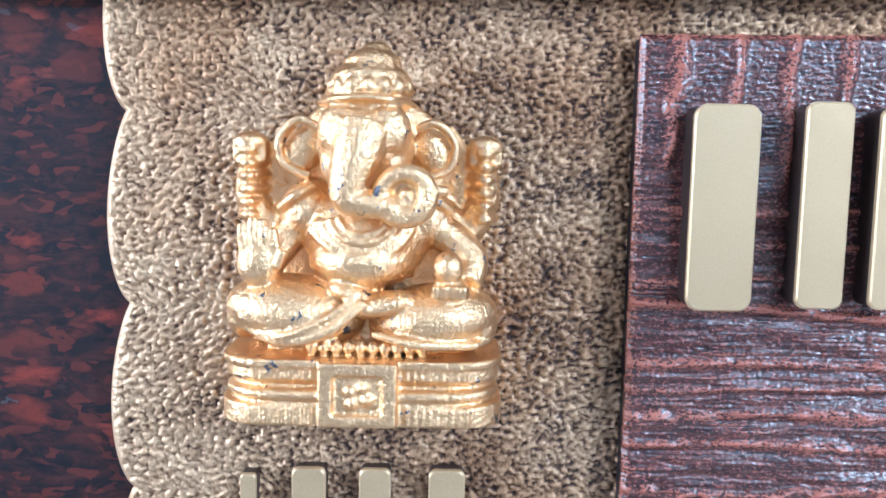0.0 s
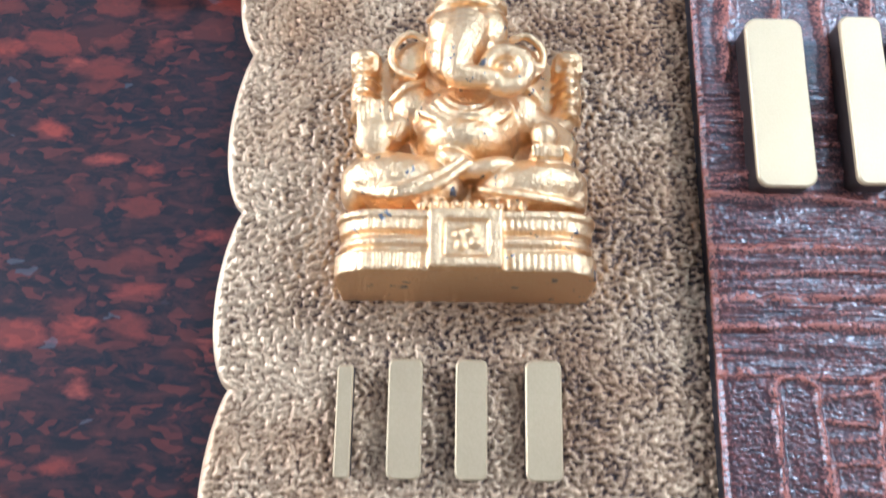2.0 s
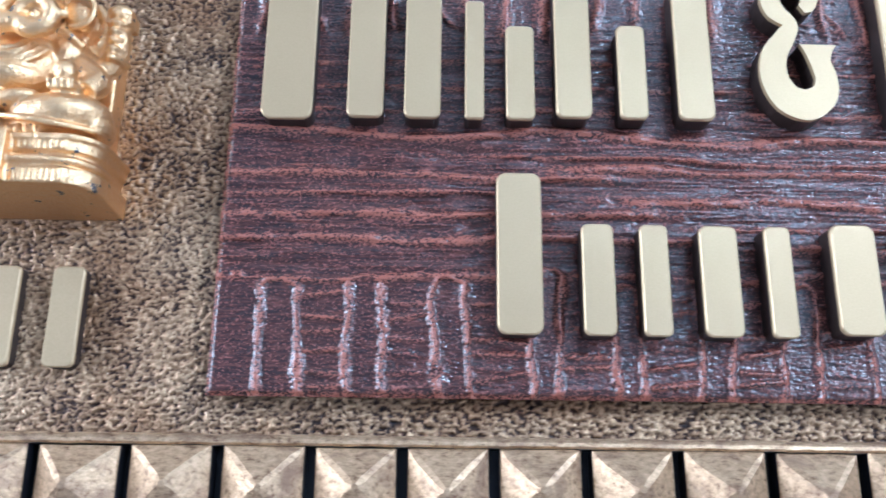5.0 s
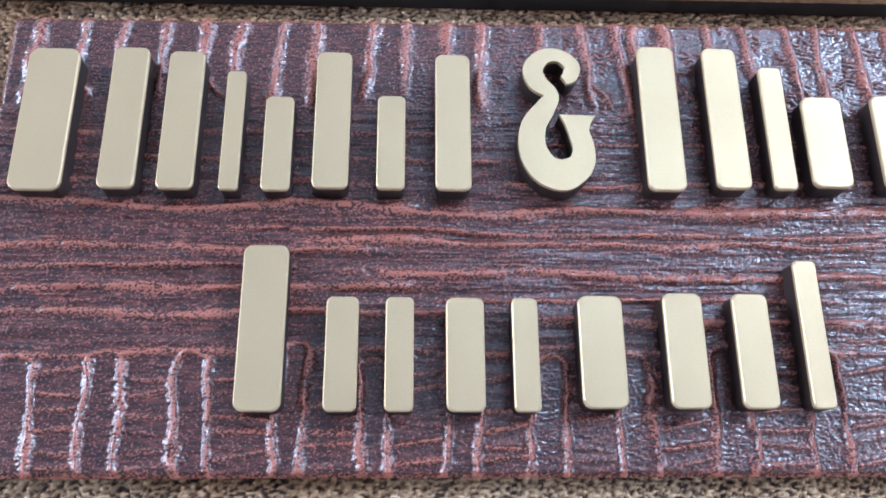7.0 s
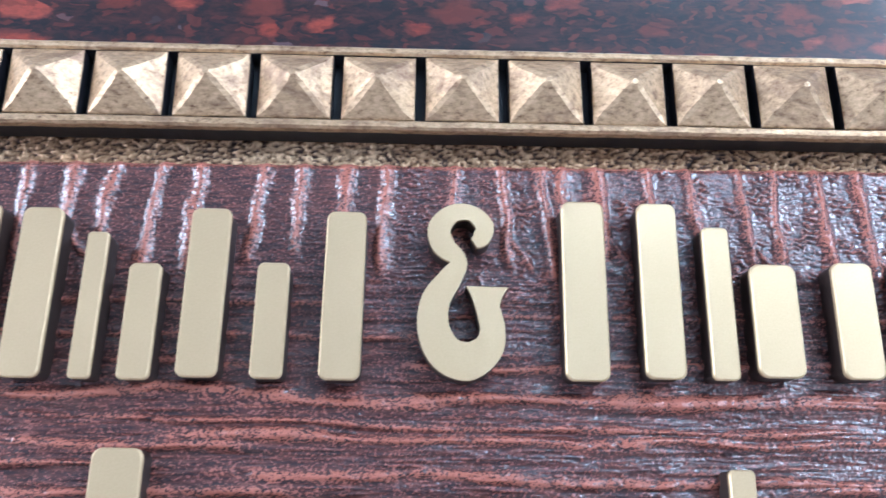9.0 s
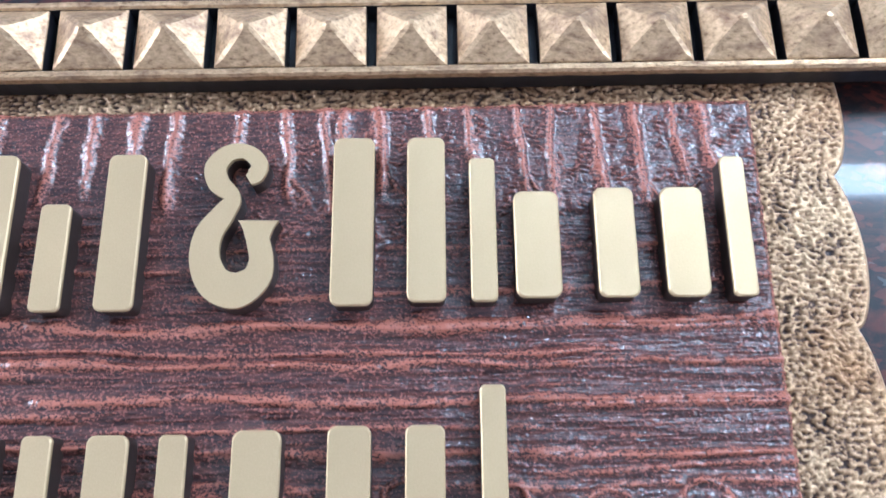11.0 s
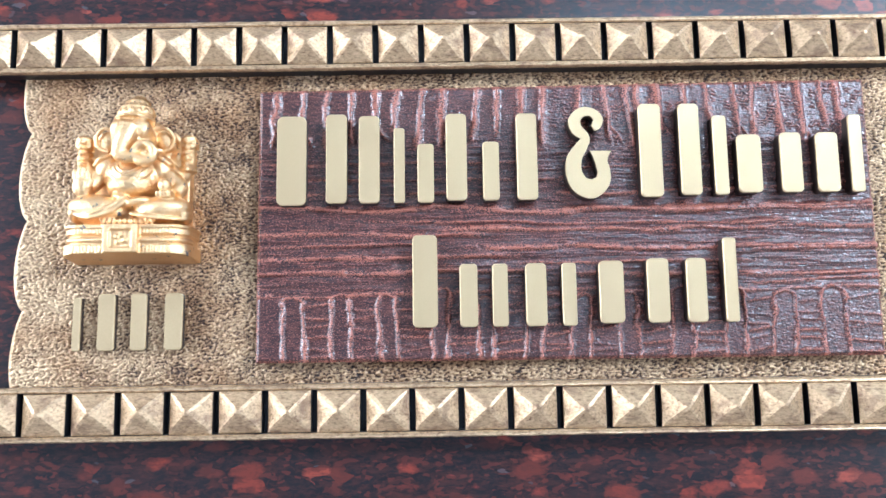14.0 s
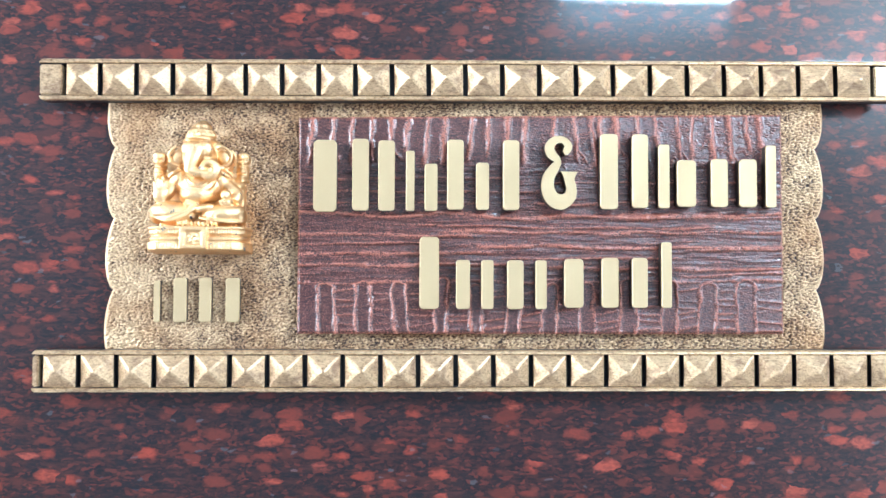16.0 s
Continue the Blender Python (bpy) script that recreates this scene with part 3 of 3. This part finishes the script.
UPPER = [(-0.116, -0.084, 1.510, 1.56), (-0.085, -0.066, 1.511, 1.561), (-0.067, -0.048, 1.511, 1.56), (-0.046, -0.036, 1.511, 1.553), (-0.034, -0.019, 1.511, 1.544), (-0.019, 0.000, 1.512, 1.561),
         (0.002, 0.017, 1.512, 1.545), (0.020, 0.039, 1.512, 1.561), (0.086, 0.111, 1.513, 1.566), (0.109, 0.132, 1.514, 1.566), (0.131, 0.144, 1.514, 1.559), (0.140, 0.167, 1.515, 1.548), (0.167, 0.187, 1.515, 1.549), (0.187, 0.208, 1.515, 1.549), (0.208, 0.220, 1.515, 1.559)]
LOWER = [(-0.041, -0.014, 1.443, 1.493), (-0.012, 0.004, 1.443, 1.477), (0.006, 0.020, 1.443, 1.477), (0.023, 0.042, 1.443, 1.477), (0.044, 0.057, 1.443, 1.477), (0.060, 0.087, 1.444, 1.478), (0.089, 0.109, 1.444, 1.479), (0.109, 0.131, 1.444, 1.479), (0.133, 0.145, 1.444, 1.49)]
DIGITS = [(-0.221, -0.214, 1.433, 1.462), (-0.209, -0.194, 1.433, 1.464), (-0.191, -0.177, 1.433, 1.464), (-0.173, -0.157, 1.433, 1.464)]


def inset(x0, x1):
    w = x1 - x0
    k = 0.5 * w * (1 - (0.60 if w < 0.022 else 0.50))
    return x0 + k, x1 - k


for rows_, tag in ((UPPER, "raised bars of the upper line"), (LOWER, "raised bars of the lower line")):
    for x0, x1, z0, z1 in rows_:
        bar(*inset(x0, x1), z0, z1, PANEL_Y + 0.0002, -0.0250, "flat satin gold bar raised on the carved dark panel", tag)
for x0, x1, z0, z1 in DIGITS:
    bar(*inset(x0, x1), z0, z1, PLATE_Y + 0.0004, -0.0138, "flat satin gold bar raised on the hammered plate", "raised bars below the figurine")


def ampersand(x, z, high, back, front):
    """One swelling stroke: a curled head, a pinched waist, a round bowl and a flared end. Stroke in hundredths of its height."""
    stroke = [(54.5, 77.5, 3.2), (58.5, 80.5, 5.2), (60.5, 88, 5.2), (53, 95.5, 4.6), (42, 95, 5.3), (34.5, 86, 6.7), (37, 75.5, 6.5), (46, 66.5, 4.3),
              (41.5, 57, 6.5), (33, 43, 8.2), (32, 27, 8.9), (39, 13.5, 10.1), (51, 9.2, 10.8), (62, 16, 8.6), (65, 27, 7.0), (62.5, 39, 6.7), (62, 46, 8.6), (62, 51.5, 12.0)]
    pts, wide = [Vector(p[:2]) for p in stroke], [p[2] for p in stroke]
    line = []
    for i in range(len(pts) - 1):
        p0, p1, p2, p3 = pts[max(i - 1, 0)], pts[i], pts[i + 1], pts[min(i + 2, len(pts) - 1)]
        for k in range(6):
            t = k / 6
            line.append((0.5 * ((2 * p1) + (p2 - p0) * t + (2 * p0 - 5 * p1 + 4 * p2 - p3) * t * t + (3 * p1 - p0 - 3 * p2 + p3) * t ** 3), wide[i] * (1 - t) + wide[i + 1] * t))
    line.append((pts[-1], wide[-1]))
    k = high / 100
    left, right = [], []
    for i, (p, w) in enumerate(line):
        d = (line[min(i + 1, len(line) - 1)][0] - line[max(i - 1, 0)][0]).normalized()
        side = Vector((-d.y, d.x)) * w
        left.append(((p.x + side.x - 47) * k, (p.y + side.y - 50) * k))
        right.append(((p.x - side.x - 47) * k, (p.y - side.y - 50) * k))

    def ribbon(y0, y1):
        bm = bmesh.new()
        rows = [[[bm.verts.new((u, y, v)) for u, v in edge] for edge in (left, right)] for y in (y0, y1)]
        m = len(line)
        for i in range(m - 1):
            for (l, r) in rows:
                bm.faces.new((l[i], l[i + 1], r[i + 1], r[i]))
            for e in (0, 1):
                bm.faces.new((rows[0][e][i], rows[0][e][i + 1], rows[1][e][i + 1], rows[1][e][i]))
        for i in (0, m - 1):
            bm.faces.new((rows[0][0][i], rows[0][1][i], rows[1][1][i], rows[1][0][i]))
        return bm

    base = new("ampersand")
    base.matrix_world = pose(x, back, z)
    part("core", ribbon(0.0, front - back + EDGE), DARK_CORE, base, "dark brown core")
    part("face", ribbon(front - back + EDGE, front - back), LETTER_GOLD, base)
    return tagged(base, "flat satin gold ampersand raised on the carved dark panel", "lettering")


ampersand(0.0628, 1.5385, 0.0505, PANEL_Y + 0.0002, -0.0250)


# ---- the figurine ----
def figurine():
    """A seated gilt figurine on a stepped pedestal, one mesh. Local millimetres: x right, y out of the wall, z up."""
    bm = bmesh.new()

    def ball(x, y, z, rx, ry, rz, tilt=0, sub=3):
        bmesh.ops.create_icosphere(bm, subdivisions=sub, radius=1, matrix=Matrix.LocRotScale((x, y, z), Euler((0, radians(tilt), 0)), (rx, ry, rz)))

    def tube(pts, radii, steps=24, seg=12):
        pts = [Vector(p) for p in pts]
        P, R = [], []
        m = len(pts)
        for i in range(m - 1):
            p0, p1, p2, p3 = pts[max(i - 1, 0)], pts[i], pts[i + 1], pts[min(i + 2, m - 1)]
            for s in range(steps):
                t = s / steps
                P.append(0.5 * ((2 * p1) + (p2 - p0) * t + (2 * p0 - 5 * p1 + 4 * p2 - p3) * t * t + (3 * p1 - p0 - 3 * p2 + p3) * t ** 3))
                R.append(radii[i] * (1 - t) + radii[i + 1] * t)
        P.append(pts[-1]), R.append(radii[-1])
        rings = []
        for i, p in enumerate(P):
            d = (P[min(i + 1, len(P) - 1)] - P[max(i - 1, 0)]).normalized()
            a = d.cross(Vector((0.2, 1, 0.1))).normalized()
            b = d.cross(a)
            rings.append([bm.verts.new(p + R[i] * (math.cos(2 * math.pi * k / seg) * a + math.sin(2 * math.pi * k / seg) * b)) for k in range(seg)])
        for r, s in zip(rings, rings[1:]):
            for k in range(seg):
                bm.faces.new((r[k], r[(k + 1) % seg], s[(k + 1) % seg], s[k]))
        bm.faces.new(rings[0][::-1]), bm.faces.new(rings[-1])

    def tier(z0, z1, a, depth, back=0.0, rnd=11, ribs=0):
        """A slab of the pedestal with rounded front corners, its front ribbed if asked."""
        n, ring = 12, [(-a, back), (-a, depth - rnd)]
        ring += [(-a + rnd - rnd * math.cos(math.radians(90 * k / n)), depth - rnd + rnd * math.sin(math.radians(90 * k / n))) for k in range(1, n + 1)]
        ring += [(x, y) for x, y in [(-p, q) for p, q in ring][::-1]]
        lo, hi = [bm.verts.new((x, y, z0)) for x, y in ring], [bm.verts.new((x, y, z1)) for x, y in ring]
        for i in range(len(ring)):
            j = (i + 1) % len(ring)
            bm.faces.new((lo[i], lo[j], hi[j], hi[i]))
        bm.faces.new(lo[::-1]), bm.faces.new(hi)
        for k in range(ribs):
            x = -a + 9 + (2 * a - 18) * k / (ribs - 1)
            if abs(x) > 10.5:
                tube([(x, depth - 0.1, z0 + 0.6), (x, depth - 0.1, z1 - 0.6)], [0.62, 0.62], 2, 8)

    def block(x0, x1, y0, y1, z0, z1):
        bmesh.ops.create_cube(bm, size=1, matrix=Matrix.LocRotScale(((x0 + x1) / 2, (y0 + y1) / 2, (z0 + z1) / 2), None, (x1 - x0, y1 - y0, z1 - z0)))

    # pedestal
    tier(0, 5.4, 35.2, 28.5, ribs=30)
    tier(5.0, 12.2, 33.2, 26.6)
    tube([(-33, 12, 8.0), (-32, 21, 8.0), (-24, 27.4, 8.0), (0, 27.8, 8.0), (24, 27.4, 8.0), (32, 21, 8.0), (33, 12, 8.0)], [1.5] * 7, 10, 8)
    tier(11.2, 15.6, 34.4, 27.6, ribs=30)
    tier(15.0, 17.0, 35.2, 28.4)
    block(-9.6, 9.2, 5, 29.6, 0.2, 16.8)
    for x0, x1, z0, z1 in ((-9.6, 9.2, 0.3, 3.4), (-9.6, 9.2, 13.6, 16.8), (-9.6, -6.2, 0.3, 16.8), (5.8, 9.2, 0.3, 16.8)):
        block(x0, x1, 28, 31.0, z0, z1)
    for x, z in ((-2, 9.5), (1, 10.5), (2.2, 7.5), (-1.4, 6.6)):
        ball(x, 29.4, z, 1.8, 1.4, 1.4)
    # crossed legs, drapery folds
    ball(-17.0, 16.5, 27.4, 18.0, 12.5, 9.4, 7)
    ball(-30, 15, 26, 5.0, 8, 6.6)
    ball(17.5, 16.5, 26.4, 16.5, 12.5, 8.8, -7)
    ball(29.5, 15, 24.4, 4.5, 8, 6)
    tube([(-33, 20, 26), (-20, 27, 21.5), (-8, 28, 24), (1, 26.5, 31.5)], [1.0, 1.5, 1.6, 1.2])
    tube([(-29, 23, 24), (-18, 28.6, 23), (-8, 28, 27.5), (-1, 26, 33)], [0.8, 0.9, 0.9, 0.8])
    ball(5.5, 23, 30.4, 8.4, 5.2, 3.4, -14)
    ball(-3, 22, 33.2, 6.0, 5.0, 3.2, 22)
    tube([(3, 26.5, 23.5), (13, 28.4, 21.5), (26, 25, 20.5), (32, 19, 21)], [1.0, 1.3, 1.3, 1.0])
    block(-24, 24, 2, 19, 16, 28)
    for x in range(-12, 16, 3):
        ball(x, 24.6, 19.4, 1.5, 1.6, 2.0)
    # belly and chest, with what lies on them
    ball(0, 12, 47, 16.5, 14.0, 13.5)
    ball(-0.5, 14.5, 41, 14.0, 13.0, 8.5)
    ball(-15.0, 11.5, 53, 7.5, 8.0, 9.0)
    ball(15.0, 11.5, 52, 7.0, 8.0, 9.0)

    def chest(x, z):
        return 12 + 14.0 * math.sqrt(max(0.05, 1 - (x / 16.5) ** 2 - ((z - 47) / 13.5) ** 2))

    for rad, thick in ((6.0, 0.7), (8.2, 0.9), (10.4, 0.7), (12.6, 1.1)):
        arc = [(rad * math.cos(math.radians(a)), 54 + 0.95 * rad * math.sin(math.radians(a))) for a in range(-165, -14, 15)]
        tube([(x, chest(x, z) - 0.1, z) for x, z in arc], [thick] * len(arc), 3, 8)
    for k in range(22):
        a = math.radians(-165 + 150 * k / 21)
        x, z = 11.5 * math.cos(a), 54 + 10.9 * math.sin(a)
        ball(x, chest(x, z), z, 0.75, 0.75, 0.75, 0, 1)
    tube([(x, chest(x, z) + 0.2, z) for x, z in ((-13, 49), (-8, 45), (-2, 41), (5, 38), (12, 37.5))], [1.3, 1.2, 1.2, 1.2, 1.3], 6, 8)
    # head, brow, crown
    ball(0, 16.5, 70.5, 12.2, 11.0, 12.0)
    ball(-0.6, 19.5, 71, 10.5, 8.4, 11.0)
    ball(-5.2, 22.0, 74, 6.2, 5.4, 7.2)
    ball(5.4, 22.0, 74, 6.2, 5.4, 7.2)
    ball(-6.0, 20.0, 66, 5.0, 5.0, 6.5)
    ball(6.0, 20.0, 66, 4.8, 5.0, 6.0)
    ball(0, 15, 82, 11.2, 10.2, 5.6)
    tube([(-11.8, 16, 81.2), (-6.5, 24.2, 81.8), (0.5, 25.6, 82.2), (7, 24.0, 81.8), (11.6, 16, 81)], [0.9] * 5, 8, 8)
    ball(0.8, 15, 86.5, 10.2, 9.4, 6.4)
    ball(1.4, 15, 91.2, 7.2, 6.8, 4.6)
    ball(2.2, 15, 94.6, 3.8, 3.6, 2.6)
    for zz, rr in ((84.5, 10.6), (88.6, 9.0), (92.0, 6.4)):
        tube([(0.9 + rr * math.cos(math.radians(a)), 15 - 0.92 * rr * math.sin(math.radians(a)), zz) for a in range(180, 361, 20)], [0.7] * 10, 3, 8)
    for k in range(7):
        a = math.radians(200 + 23.5 * k)
        ball(1 + 9.4 * math.cos(a), 15 - 9.2 * math.sin(a), 85.2, 1.9, 1.7, 2.3, 0, 2)
        ball(1.4 + 6.4 * math.cos(a), 15 - 6.6 * math.sin(a), 89.8, 1.3, 1.3, 1.7, 0, 2)
    # trunk, curling to one side
    path = [(0.0, 23.0, 74), (-1.2, 26.0, 68), (-2.8, 27.6, 62), (-2.6, 28.4, 57)]
    path += [(10.4 + 5.4 * math.cos(math.radians(a)), 28.6, 58.6 + 5.4 * math.sin(math.radians(a))) for a in range(215, 560, 30)]
    path += [(10.2, 28.4, 55.6), (12.2, 28.2, 57.6)]
    tube(path, [7.6, 6.4, 5.0, 3.8] + [3.1 - 0.09 * k for k in range(12)] + [1.8, 1.6], 8, 14)
    ball(10.6, 27.4, 58.6, 3.4, 1.6, 3.4)
    ball(10.8, 28.6, 58.8, 1.6, 1.6, 1.6)
    tube([(15, 28.6, 59.5), (20.5, 27.6, 59.8)], [2.0, 1.2], 6, 8)
    for k in range(9):                                    # ornament down the brow
        ball(-7.5 + 0.75 * k, 24.4 + 0.32 * k, 79 - 1.9 * k, 0.7, 0.7, 0.7, 0, 1)
        ball(8.0 - 0.75 * k, 24.4 + 0.32 * k, 79 - 1.9 * k, 0.7, 0.7, 0.7, 0, 1)
    # ears
    ball(-16.2, 12.5, 69.6, 5.0, 3.0, 7.2, 24)
    tube([(-12, 15.5, 75), (-17, 16, 77.0), (-21.8, 15.5, 72), (-20.6, 15, 65.5), (-14, 15.5, 62.5)], [1.2] * 5, 8, 8)
    ball(16.8, 12.5, 69.0, 5.0, 3.0, 7.0, -24)
    tube([(12.4, 15.5, 75), (17.5, 16, 76.6), (22.2, 15.5, 71.6), (20.8, 15, 65.0), (15, 15.5, 62.5)], [1.2] * 5, 8, 8)
    # raised back arms with what they hold, standing beside the head
    for s in (-1, 1):
        tube([(s * 16, 9, 55), (s * 25, 9, 49), (s * 30.0, 10, 56), (s * 30.0, 11, 64)], [4.6, 4.4, 4.0, 3.4], 10, 12)
        for k in range(6):
            tube([(s * 33.2, 8 + k * 0.2, 52 + 3.5 * k), (s * 30, 15.0, 52 + 3.4 * k), (s * 26.6, 9, 52 + 3.5 * k)], [1.35] * 3, 8, 8)
        ball(s * 30.0, 11, 71.0, 4.6, 4.4, 3.0)
        block(s * 30 - 4.2, s * 30 + 4.2, 5, 13.4, 66, 71.5)
        tube([(s * 22, 7, 60), (s * 24, 7, 69), (s * 20, 8, 76)], [2.6, 2.2, 1.6], 8, 8)
        ball(s * 26, 5, 58, 5, 4, 12)
        # armlets and bracelets
        tube([(s * 12.5, 17, 60), (s * 17, 19.6, 57.5), (s * 21.5, 16.5, 54)], [1.3] * 3, 8, 8)
    # blessing hand
    tube([(-17, 13, 50), (-23, 15.5, 42), (-25, 20, 38)], [4.6, 4.4, 4.2], 10, 12)
    ball(-25.4, 22.4, 40.5, 5.4, 3.2, 6.4, 8)
    for k, (x, top) in enumerate(((-29.2, 50.4), (-26.6, 52.0), (-24.0, 51.6), (-21.6, 49.4))):
        tube([(x + 0.5, 23, 43), (x, 23.2, 47), (x - 0.2, 22.8, top)], [1.5, 1.4, 1.1], 8, 8)
    tube([(-20.8, 24, 39.5), (-18.8, 24.6, 44)], [1.5, 1.1], 8, 8)
    # hand that holds a round sweet
    tube([(17, 13, 50), (26.4, 15, 42), (25.5, 20, 35.5)], [4.8, 4.8, 3.8], 10, 12)
    ball(21.6, 23.4, 34.4, 4.8, 4.0, 3.4)
    ball(21.0, 24.6, 40.2, 3.7, 3.6, 4.4)
    for k in range(4):
        tube([(18.2 + 2.2 * k, 26.6, 33), (18.0 + 2.2 * k, 28.0, 36.2)], [1.3, 1.0], 6, 8)
    # the slab behind that joins it to the plate
    block(-30, 30, -0.5, 9, 16, 66)
    ball(0, 6, 64, 22, 6, 22)
    bmesh.ops.recalc_face_normals(bm, faces=bm.faces[:])
    for v in bm.verts:
        low = 2.6 * (1 - v.co.y / 28) if v.co.z < 0.4 else 0.0      # the foot slopes down to the plate
        v.co = Vector((0.960 * v.co.x, -v.co.y, 0.925 * v.co.z - low)) * 0.001
    bmesh.ops.recalc_face_normals(bm, faces=bm.faces[:])
    me = bpy.data.meshes.new("figurine")
    bm.to_mesh(me)
    bm.free()
    tmp = new("figurine", me)
    rm = tmp.modifiers.new("weld", "REMESH")
    rm.mode, rm.voxel_size, rm.use_smooth_shade = "VOXEL", 0.00048, True
    sm = tmp.modifiers.new("soften", "SMOOTH")
    sm.factor, sm.iterations = 0.5, 1
    bpy.context.view_layer.update()
    done = bpy.data.meshes.new_from_object(tmp.evaluated_get(bpy.context.evaluated_depsgraph_get()))
    bpy.data.objects.remove(tmp)
    done.materials.clear()
    done.materials.append(STATUE_GOLD)
    done.polygons.foreach_set("use_smooth", [True] * len(done.polygons))
    ob = new("figurine", done)
    ob.matrix_world = pose(-0.1862, PLATE_Y + 0.0006, 1.4830)
    return tagged(ob, "bright gilt seated elephant-headed figurine on a stepped pedestal", "figurine")


figurine()
